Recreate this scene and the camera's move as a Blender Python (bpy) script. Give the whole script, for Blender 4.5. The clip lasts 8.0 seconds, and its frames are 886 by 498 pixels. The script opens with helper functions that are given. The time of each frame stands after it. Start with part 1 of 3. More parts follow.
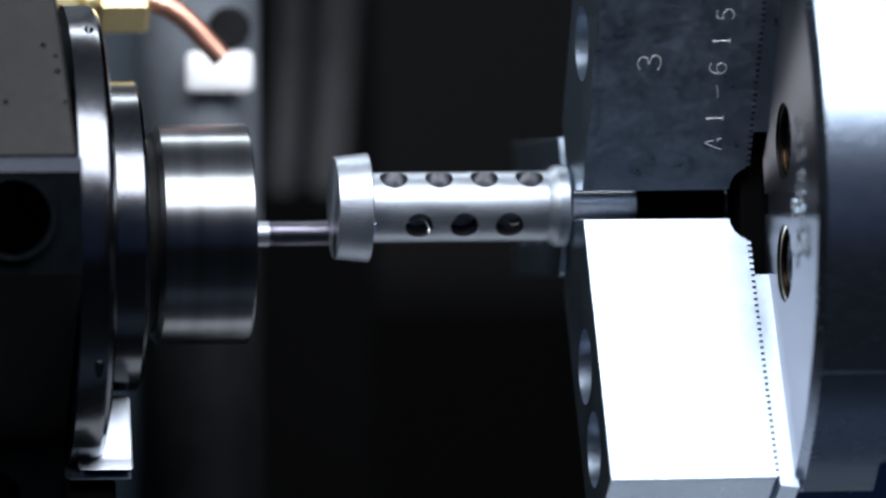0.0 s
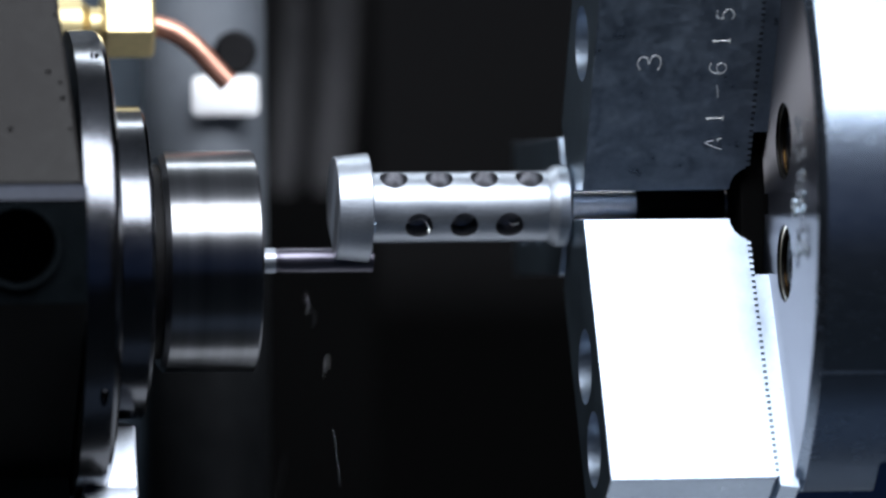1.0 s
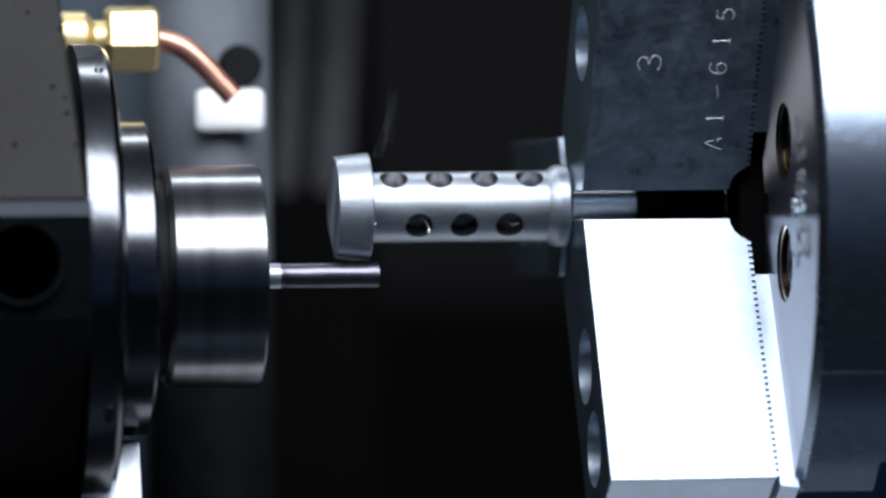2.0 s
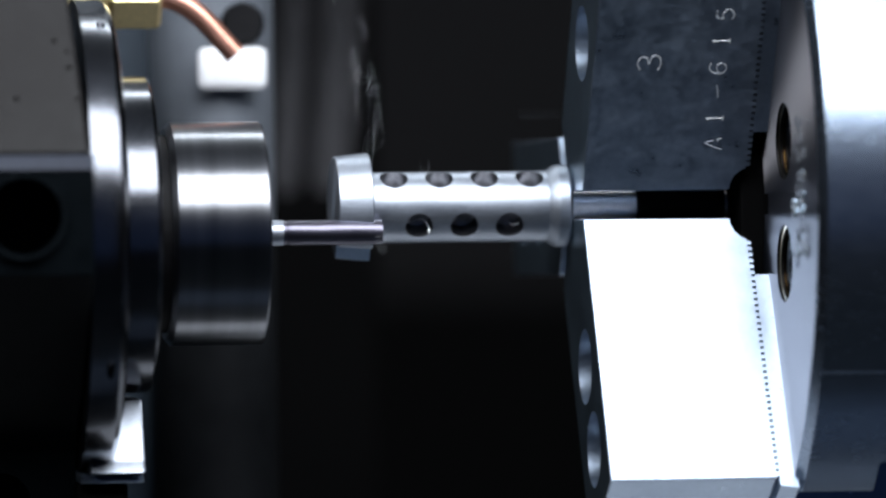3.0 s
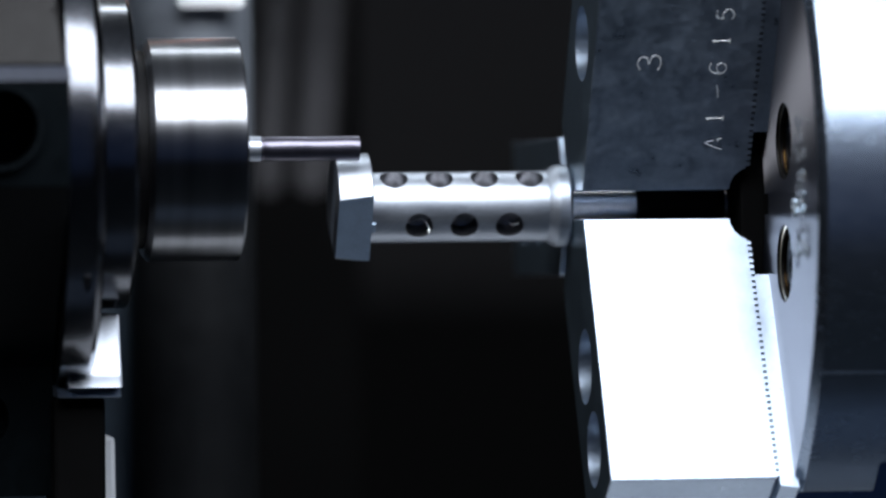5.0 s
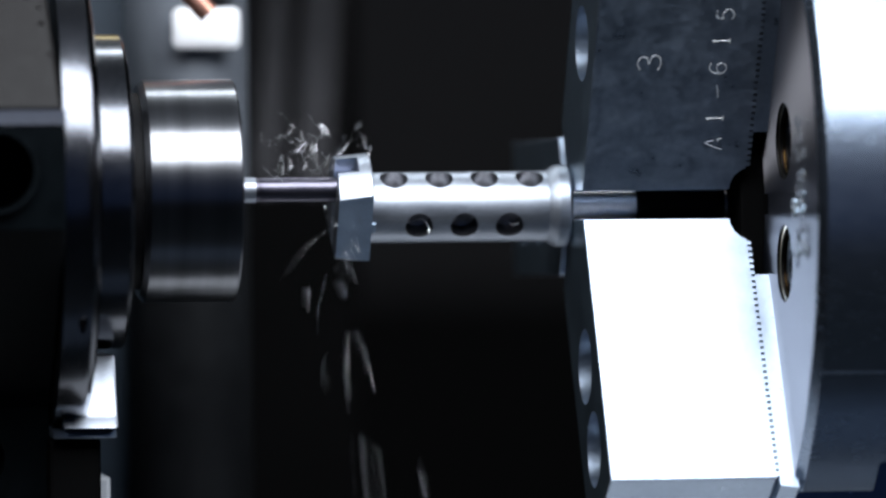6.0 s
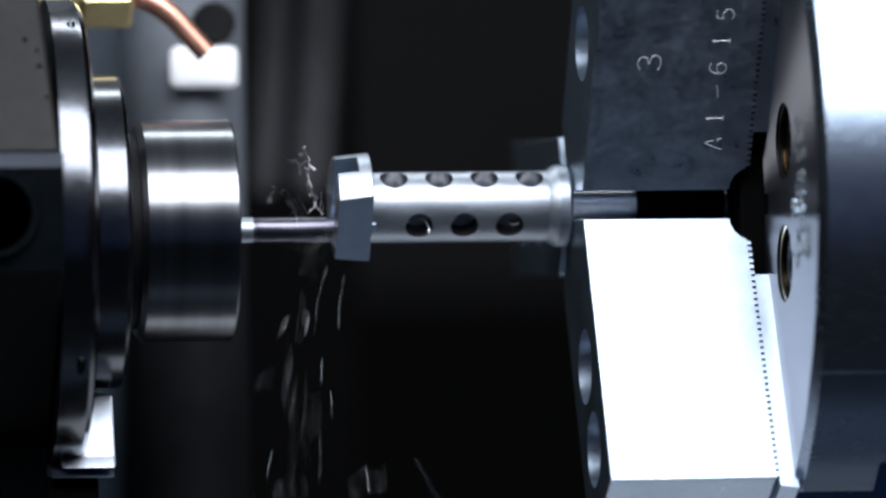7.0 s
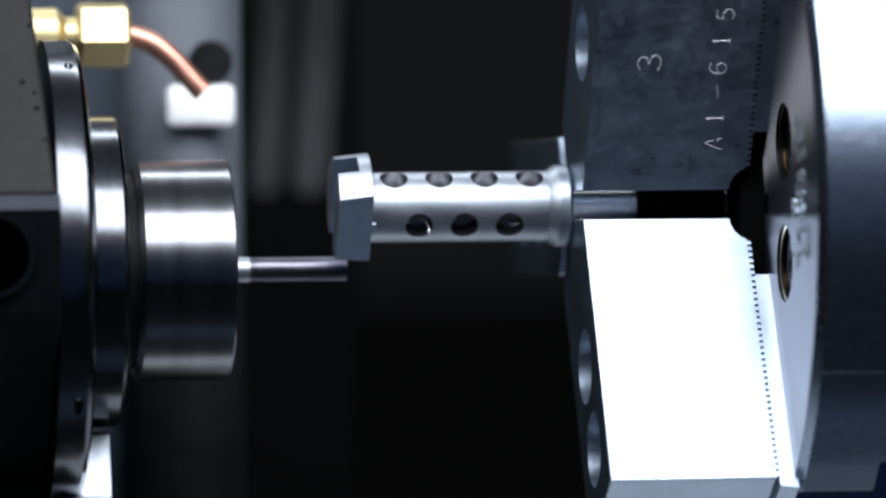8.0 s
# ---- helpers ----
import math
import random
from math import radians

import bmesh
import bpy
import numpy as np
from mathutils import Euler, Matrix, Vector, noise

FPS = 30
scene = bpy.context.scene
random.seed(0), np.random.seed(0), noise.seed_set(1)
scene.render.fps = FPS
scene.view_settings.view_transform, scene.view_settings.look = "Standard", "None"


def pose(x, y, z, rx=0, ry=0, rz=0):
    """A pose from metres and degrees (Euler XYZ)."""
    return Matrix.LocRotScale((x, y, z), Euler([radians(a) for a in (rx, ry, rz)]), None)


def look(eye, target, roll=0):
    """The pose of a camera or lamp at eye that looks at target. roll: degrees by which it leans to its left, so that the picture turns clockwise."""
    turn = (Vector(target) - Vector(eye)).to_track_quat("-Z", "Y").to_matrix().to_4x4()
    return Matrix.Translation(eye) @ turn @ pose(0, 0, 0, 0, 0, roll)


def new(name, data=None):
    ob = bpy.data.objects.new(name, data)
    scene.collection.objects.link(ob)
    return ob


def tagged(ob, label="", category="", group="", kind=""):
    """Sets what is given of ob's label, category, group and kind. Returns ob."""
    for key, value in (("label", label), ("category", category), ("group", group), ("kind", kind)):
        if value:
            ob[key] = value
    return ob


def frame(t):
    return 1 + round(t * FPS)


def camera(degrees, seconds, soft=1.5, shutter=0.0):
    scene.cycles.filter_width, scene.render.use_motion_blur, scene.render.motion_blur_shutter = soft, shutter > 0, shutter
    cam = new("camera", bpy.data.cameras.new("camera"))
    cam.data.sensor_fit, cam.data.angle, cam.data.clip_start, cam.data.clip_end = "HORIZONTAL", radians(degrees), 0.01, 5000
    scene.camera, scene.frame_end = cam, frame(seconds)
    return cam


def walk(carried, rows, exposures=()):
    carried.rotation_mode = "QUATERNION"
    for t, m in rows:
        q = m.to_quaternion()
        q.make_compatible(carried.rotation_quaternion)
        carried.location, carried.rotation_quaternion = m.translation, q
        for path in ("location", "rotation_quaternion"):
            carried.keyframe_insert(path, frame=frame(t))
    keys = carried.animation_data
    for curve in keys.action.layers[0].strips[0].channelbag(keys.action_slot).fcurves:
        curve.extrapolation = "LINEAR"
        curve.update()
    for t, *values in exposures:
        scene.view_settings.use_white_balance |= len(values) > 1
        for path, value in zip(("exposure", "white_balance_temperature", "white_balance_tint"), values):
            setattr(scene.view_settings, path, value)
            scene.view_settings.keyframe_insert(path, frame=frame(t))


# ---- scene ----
MM = 0.001

# ---- camera: a long lens on a tripod, spindle axis along x through the origin ----
EYE = (-0.1917, -1.3143, -0.0099)
AIM = (0.0, 0.0, -0.0099)
cam = camera(9.0, 8.0, soft=2.4, shutter=0.5)
cam.data.dof.use_dof = True
cam.data.dof.focus_distance = 1.308
cam.data.dof.aperture_fstop = 6.2
walk(cam, [(0.0, look(EYE, AIM, -0.6)), (8.0, look(EYE, AIM, -0.6))], [(0.0, -0.10), (8.0, -0.10)])

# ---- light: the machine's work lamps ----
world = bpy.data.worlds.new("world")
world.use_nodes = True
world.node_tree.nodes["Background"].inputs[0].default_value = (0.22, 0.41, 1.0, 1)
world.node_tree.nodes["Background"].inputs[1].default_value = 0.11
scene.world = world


def lamp(name, eye, target, sx, sy, power, colour):
    data = bpy.data.lights.new(name, "AREA")
    data.shape, data.size, data.size_y, data.energy, data.color = "RECTANGLE", sx, sy, power, colour
    ob = new(name, data)
    ob.matrix_world = look(eye, target)
    return ob


FRONT_LAMP = ((-0.08, -0.68, 0.72), (-0.08, 0.0, 0.0))
BACK_LAMP = ((-0.05, 0.345, 0.62), (0.0, 0.0, 0.0))
lamp("front_work_lamp_light", *FRONT_LAMP, 1.60, 0.60, 33, (0.91, 0.955, 1.03))
lamp("back_work_lamp_light", *BACK_LAMP, 0.9, 0.06, 2.6, (0.85, 0.93, 1.0))


# ---- materials ----
def material(name, base, rough, metal=0.0, vary=0.15, grain=400.0, bump=0.0, stain=60.0, stretch=(1, 1, 1), aniso=0.0,
             rough_vary=0.1, coat=0.0, gloss=0.5, edge=1.0, second=None, emission=0.0):
    m = bpy.data.materials.new(name)
    m.use_nodes = True
    nt = m.node_tree
    b = nt.nodes["Principled BSDF"]
    coord = nt.nodes.new("ShaderNodeTexCoord")
    mp = nt.nodes.new("ShaderNodeMapping")
    mp.inputs["Scale"].default_value = stretch
    nt.links.new(coord.outputs["Object"], mp.inputs[0])
    fine, broad = nt.nodes.new("ShaderNodeTexNoise"), nt.nodes.new("ShaderNodeTexNoise")
    for n, s, d in ((fine, grain, 4), (broad, stain, 3)):
        n.inputs["Scale"].default_value, n.inputs["Detail"].default_value = s, d
        nt.links.new(mp.outputs[0], n.inputs["Vector"])
    mix = nt.nodes.new("ShaderNodeMath")
    mix.operation = "MULTIPLY_ADD"
    nt.links.new(fine.outputs[0], mix.inputs[0])
    mix.inputs[1].default_value = 0.5
    half = nt.nodes.new("ShaderNodeMath")
    half.operation = "MULTIPLY"
    half.inputs[1].default_value = 0.5
    nt.links.new(broad.outputs[0], half.inputs[0])
    nt.links.new(half.outputs[0], mix.inputs[2])
    ramp = nt.nodes.new("ShaderNodeValToRGB")
    ramp.color_ramp.elements[0].position, ramp.color_ramp.elements[1].position = 0.3, 0.7
    other = second or tuple(max(0.0, c * (1 - 2 * vary)) for c in base)
    top = tuple(min(1.0, c * (1 + vary)) for c in base)
    ramp.color_ramp.elements[0].color, ramp.color_ramp.elements[1].color = (*other, 1), (*top, 1)
    nt.links.new(mix.outputs[0], ramp.inputs[0])
    nt.links.new(ramp.outputs[0], b.inputs["Base Color"])
    rr = nt.nodes.new("ShaderNodeMapRange")
    rr.inputs["From Min"].default_value, rr.inputs["From Max"].default_value = 0.3, 0.7
    rr.inputs["To Min"].default_value, rr.inputs["To Max"].default_value = rough * (1 - rough_vary), min(1, rough * (1 + rough_vary))
    nt.links.new(mix.outputs[0], rr.inputs[0])
    nt.links.new(rr.outputs[0], b.inputs["Roughness"])
    b.inputs["Metallic"].default_value = metal
    b.inputs["Coat Weight"].default_value = coat
    b.inputs["Specular IOR Level"].default_value = gloss
    b.inputs["Specular Tint"].default_value = (edge, edge, edge, 1)
    if aniso:
        b.inputs["Anisotropic"].default_value = aniso
        b.inputs["Anisotropic Rotation"].default_value = 0.25
        tan = nt.nodes.new("ShaderNodeTangent")
        tan.direction_type, tan.axis = "RADIAL", "X"
        nt.links.new(tan.outputs[0], b.inputs["Tangent"])
    if bump:
        bp = nt.nodes.new("ShaderNodeBump")
        bp.inputs["Strength"].default_value, bp.inputs["Distance"].default_value = bump, 0.0002
        nt.links.new(mix.outputs[0], bp.inputs["Height"])
        nt.links.new(bp.outputs[0], b.inputs["Normal"])
    if emission:
        b.inputs["Emission Color"].default_value = (*base, 1)
        b.inputs["Emission Strength"].default_value = emission
    return m


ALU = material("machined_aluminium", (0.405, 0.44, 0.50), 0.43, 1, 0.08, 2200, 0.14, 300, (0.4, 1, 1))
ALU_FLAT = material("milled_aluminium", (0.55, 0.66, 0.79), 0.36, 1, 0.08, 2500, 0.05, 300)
# darker aluminium for end faces, with the dark they reflect in the colour
ALU_SHADED = material("aluminium_end_shaded", (0.17, 0.175, 0.19), 0.34, 1, 0.15, 1500, 0.05, 300, aniso=0.6)
SHANK = material("sawn_aluminium", (0.93, 0.87, 0.86), 0.45, 1, 0.1, 1500, 0.2, 300)
STEEL_NUT = material("turned_steel", (0.20, 0.205, 0.22), 0.31, 1, 0.18, 260, 0.0, 60, (1, 0.02, 0.02), rough_vary=0.12, aniso=0.8)
STEEL_RING = material("polished_black_steel", (0.115, 0.12, 0.135), 0.19, 1, 0.12, 700, 0.0, 90)
STEEL_DARK = material("blued_steel", (0.05, 0.055, 0.065), 0.25, 1, 0.2, 500, 0.05, 80)
JAW = material("ground_jaw_steel", (0.375, 0.445, 0.54), 0.355, 1, 0.10, 700, 0.04, 130, rough_vary=0.30, second=(0.305, 0.365, 0.45))
# darker jaw steel: the dark reflected by the left ends is coloured in
JAW_SHADED = material("jaw_end_shaded", (0.24, 0.32, 0.39), 0.32, 1, 0.15, 900, 0.03, 110)
CHUCK_RIM = material("chuck_ground_steel", (0.26, 0.315, 0.40), 0.26, 1, 0.06, 800, 0.02, 40, (0.3, 1, 1))
CHUCK_FACE = material("chuck_turned_face", (0.25, 0.245, 0.265), 0.31, 1, 0.08, 800, 0.02, 60, edge=0.8, aniso=1.0)
# near-black for hole walls: the shade inside is put into the colour
BORE_SHADE = material("bore_shade", (0.02, 0.02, 0.022), 0.4, 1, 0.2, 500, 0, 80)
BLACK = material("black_oxide", (0.006, 0.006, 0.007), 0.55, 0, 0.3, 600, 0.05, 100, gloss=0.1)
THREAD = material("oiled_thread_steel", (0.34, 0.28, 0.19), 0.16, 1, 0.2, 900, 0.0, 120)
CARBIDE = material("carbide", (0.125, 0.12, 0.15), 0.34, 1, 0.08, 1500, 0.03, 300)
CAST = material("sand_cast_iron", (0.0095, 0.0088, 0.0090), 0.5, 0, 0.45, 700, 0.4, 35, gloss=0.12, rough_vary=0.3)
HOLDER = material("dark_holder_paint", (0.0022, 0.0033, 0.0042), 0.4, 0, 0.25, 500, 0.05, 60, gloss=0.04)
BRASS = material("brass", (0.80, 0.66, 0.36), 0.46, 1, 0.08, 900, 0.02, 150)
COPPER = material("copper", (0.70, 0.35, 0.26), 0.40, 1, 0.08, 900, 0.02, 150)
# paler than the holder: the light on the ledge is in this colour
LEDGE_LIT = material("ledge_lit", (0.026, 0.030, 0.042), 0.5, 0, 0.15, 500, 0.05, 60, gloss=0.12)
DRILLED = material("drilled_aluminium", (0.36, 0.365, 0.39), 0.32, 1, 0.2, 1500, 0.1, 400)
PALE = material("pale_grey_paint", (0.80, 0.81, 0.83), 0.5, 0, 0.06, 500, 0.05, 60)
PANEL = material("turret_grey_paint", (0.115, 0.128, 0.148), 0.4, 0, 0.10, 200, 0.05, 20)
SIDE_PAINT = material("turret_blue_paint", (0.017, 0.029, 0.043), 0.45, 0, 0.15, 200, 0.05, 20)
# darker copy for the panel's lower part, with its shade in the colour
SHADED_PAINT = material("turret_paint_shaded", (0.0088, 0.0097, 0.0110), 0.5, 0, 0.2, 200, 0.05, 20, gloss=0.1)
# near-black, also used where shade is put in as sheets and blocks
BACKING = material("cover_and_shade_black", (0.0013, 0.0013, 0.0014), 0.7, 0, 0.2, 200, 0.05, 20, gloss=0.03)
COLUMN = material("turret_dark_steel", (0.115, 0.112, 0.118), 0.45, 1, 0.15, 200, 0.05, 25, (1, 1, 0.1))
WALL = material("enclosure_dark_paint", (0.0050, 0.0049, 0.0057), 0.6, 0, 0.25, 90, 0.05, 8, gloss=0.08)
# colour of the unseen reflector that tints jaw flank and head flat
BLUE_BOUNCE = material("reflector_blue_paint", (0.042, 0.056, 0.078), 0.5, 0, 0.15, 200, 0.05, 20, gloss=0.05)
CEILING = material("ceiling_grey_paint", (0.30, 0.32, 0.35), 0.5, 0, 0.1, 90, 0.05, 8)
TRAY = material("tray_steel", (0.004, 0.006, 0.008), 0.5, 0.0, 0.2, 200, 0.1, 20, gloss=0.05)
CHIP = material("bright_chip", (0.80, 0.82, 0.85), 0.36, 1, 0.05, 1500, 0.0, 300)
LIQUID = material("coolant_drop", (0.45, 0.5, 0.54), 0.12, 1, 0.03, 800, 0.0, 100)
DROPLET = material("clinging_coolant", (0.80, 0.86, 0.90), 0.06, 0, 0.03, 800, 0.0, 100)
DROPLET.node_tree.nodes["Principled BSDF"].inputs["Transmission Weight"].default_value = 0.92
DROPLET.node_tree.nodes["Principled BSDF"].inputs["IOR"].default_value = 1.34
MARK = material("stamped_bright", (0.84, 0.86, 0.88), 0.6, 1.0, 0.05, 900, 0.0, 100)
GLOW = material("lamp_diffuser", (0.95, 0.98, 1.0), 0.5, 0, 0.0, 100, 0, 10, emission=2.0)


# ---- mesh helpers ----
def finish(bm, mat, sharp=19):
    bmesh.ops.remove_doubles(bm, verts=bm.verts, dist=1e-7)
    bmesh.ops.recalc_face_normals(bm, faces=bm.faces)
    for f in bm.faces:
        f.smooth = True
    for e in bm.edges:
        e.smooth = not (len(e.link_faces) == 2 and e.calc_face_angle(0) > radians(sharp))
    me = bpy.data.meshes.new("mesh")
    bm.to_mesh(me)
    bm.free()
    me.materials.append(mat)
    return me


def part(name, bm, mat, parent=None, label="", sharp=19):
    me = bm if isinstance(bm, bpy.types.Mesh) else finish(bm, mat, sharp)
    me.name = name
    ob = new(name, me)
    if parent:
        ob.parent = parent
    return tagged(ob, label)


def thing(name, label, category, group="", kind="", at=None):
    ob = new(name)
    ob.empty_display_size = 0.02
    if at:
        ob.matrix_world = at
    return tagged(ob, label, category, group, kind)


def turned(profile, n=96, hollow=False):
    """A body turned about x from (x, radius) pairs in mm; open ends are closed unless hollow."""
    bm = bmesh.new()
    rings = []
    for x, r in profile:
        if r < 1e-6:
            rings.append([bm.verts.new((x * MM, 0, 0))])
        else:
            rings.append([bm.verts.new((x * MM, r * MM * math.cos(2 * math.pi * i / n), r * MM * math.sin(2 * math.pi * i / n))) for i in range(n)])
    loop = rings + [rings[0]] if hollow else rings
    for a, b in zip(loop, loop[1:]):
        for i in range(n):
            j = (i + 1) % n
            if len(a) == 1 and len(b) == 1:
                continue
            if len(a) == 1:
                bm.faces.new((a[0], b[i], b[j]))
            elif len(b) == 1:
                bm.faces.new((a[i], b[0], a[j]))
            else:
                bm.faces.new((a[i], b[i], b[j], a[j]))
    if not hollow:
        for ring in (rings[0], rings[-1]):
            if len(ring) > 1:
                bm.faces.new(ring)
    return bm


def block(x0, x1, y0, y1, z0, z1, bevel=0.0, m=None, seg=2):
    bm = bmesh.new()
    bmesh.ops.create_cube(bm, size=1)
    bmesh.ops.transform(bm, matrix=Matrix.Translation(((x0 + x1) / 2 * MM, (y0 + y1) / 2 * MM, (z0 + z1) / 2 * MM))
                        @ Matrix.Diagonal(((x1 - x0) * MM, (y1 - y0) * MM, (z1 - z0) * MM, 1)), verts=bm.verts)
    if bevel:
        bmesh.ops.bevel(bm, geom=bm.edges[:], offset=bevel * MM, segments=seg, affect="EDGES", profile=0.5)
    if m:
        bmesh.ops.transform(bm, matrix=m, verts=bm.verts)
    return bm


def extruded(points, axis, a, b, bevel=0.0):
    """A prism: points (u, v) in mm swept from a to b along axis 'x' (u=y, v=z), 'y' (u=x, v=z)."""
    bm = bmesh.new()
    def put(u, v, w):
        return bm.verts.new((w * MM, u * MM, v * MM) if axis == "x" else (u * MM, w * MM, v * MM))
    lo, hi = [put(u, v, a) for u, v in points], [put(u, v, b) for u, v in points]
    bm.faces.new(lo)
    bm.faces.new(hi)
    for i in range(len(points)):
        j = (i + 1) % len(points)
        bm.faces.new((lo[i], lo[j], hi[j], hi[i]))
    bmesh.ops.recalc_face_normals(bm, faces=bm.faces)
    if bevel:
        bmesh.ops.bevel(bm, geom=bm.edges[:], offset=bevel * MM, segments=2, affect="EDGES", profile=0.5)
    return bm


def raw(bm, mat):
    """A scratch object for cutting."""
    bmesh.ops.recalc_face_normals(bm, faces=bm.faces)
    me = bpy.data.meshes.new("scratch")
    bm.to_mesh(me)
    bm.free()
    me.materials.append(mat)
    return new("scratch", me)


def carved(body, cutters, how="DIFFERENCE"):
    """The bmesh of body cut by (or met with) the cutters; the scratch objects are removed."""
    for c in cutters:
        mod = body.modifiers.new("cut", "BOOLEAN")
        mod.operation, mod.solver, mod.object = how, "EXACT", c
    bpy.context.view_layer.update()
    me = bpy.data.meshes.new_from_object(body.evaluated_get(bpy.context.evaluated_depsgraph_get()))
    bm = bmesh.new()
    bm.from_mesh(me)
    bpy.data.meshes.remove(me)
    for o in (body, *cutters):
        bpy.data.objects.remove(o)
    return bm


def rod(radius, length, m, n=40):
    bm = bmesh.new()
    bmesh.ops.create_cone(bm, cap_ends=True, segments=n, radius1=radius * MM, radius2=radius * MM, depth=length * MM, matrix=m)
    return bm


def piped(points, radius, n=20):
    """A tube along a smooth line through points (mm)."""
    pts = [Vector(p) * MM for p in points]
    line = []
    for i in range(len(pts) - 1):
        p0, p1, p2, p3 = pts[max(i - 1, 0)], pts[i], pts[i + 1], pts[min(i + 2, len(pts) - 1)]
        for k in range(8):
            t = k / 8
            line.append(0.5 * (2 * p1 + (p2 - p0) * t + (2 * p0 - 5 * p1 + 4 * p2 - p3) * t * t + (3 * p1 - p0 - 3 * p2 + p3) * t ** 3))
    line.append(pts[-1])
    bm = bmesh.new()
    rings = []
    for i, p in enumerate(line):
        d = (line[min(i + 1, len(line) - 1)] - line[max(i - 1, 0)]).normalized()
        s = d.cross(Vector((0.03, 1, 0.3))).normalized()
        w = d.cross(s)
        rings.append([bm.verts.new(p + radius * MM * (s * math.cos(2 * math.pi * k / n) + w * math.sin(2 * math.pi * k / n))) for k in range(n)])
    inner = [[bm.verts.new(rings[-1][k].co.lerp(line[-1], 0.35)) for k in range(n)]]
    inner.append([bm.verts.new(v.co - (line[-1] - line[-3])) for v in inner[0]])
    allr = rings + inner
    for a, b in zip(allr, allr[1:]):
        for k in range(n):
            bm.faces.new((a[k], a[(k + 1) % n], b[(k + 1) % n], b[k]))
    bm.faces.new(rings[0])
    bm.faces.new(inner[-1])
    return bm


STROKES = {"A": (((0, 0), (0.42, 1)), ((0.5, 0.9), (0.62, 0.45)), ((0.66, 0.3), (0.76, 0.0)), ((0.5, 0.22), (0.7, 0.22))),
           "1": (((0.4, 0), (0.4, 1)), ((0.22, 0), (0.58, 0)), ((0.4, 1), (0.26, 0.86))),
           "-": (((0.0, 0.42), (0.8, 0.55)),),
           "6": (((0.72, 0.9), (0.5, 1.0), (0.2, 0.86), (0.06, 0.5), (0.1, 0.18), (0.38, 0.0), (0.66, 0.12), (0.72, 0.36), (0.5, 0.58), (0.16, 0.46)),),
           "5": (((0.7, 1), (0.2, 1)), ((0.2, 1), (0.14, 0.58)), ((0.14, 0.58), (0.42, 0.66), (0.7, 0.46), (0.7, 0.18), (0.42, 0.0), (0.1, 0.1))),
           "3": (((0.08, 0.86), (0.36, 1.0), (0.66, 0.86), (0.64, 0.62), (0.36, 0.52)), ((0.36, 0.5), (0.7, 0.38), (0.7, 0.12), (0.38, 0.0), (0.06, 0.12)))}


def lettering(text, size, mat, name, parent, m):
    """A character struck with single strokes, centred; size is its height in mm."""
    bm = bmesh.new()
    for line in STROKES[text]:
        pts = [((u - 0.4) * size, (v - 0.5) * size, 0) for u, v in line]
        stroke = piped(pts, 0.15, 6)
        tmp = bpy.data.meshes.new("scratch")
        stroke.to_mesh(tmp)
        stroke.free()
        bm.from_mesh(tmp)
        bpy.data.meshes.remove(tmp)
    bmesh.ops.scale(bm, vec=(1, 1, 0.45), verts=bm.verts)
    bmesh.ops.transform(bm, matrix=m, verts=bm.verts)
    return part(name, bm, mat, parent, "stamped character with bright worn edges", 40)


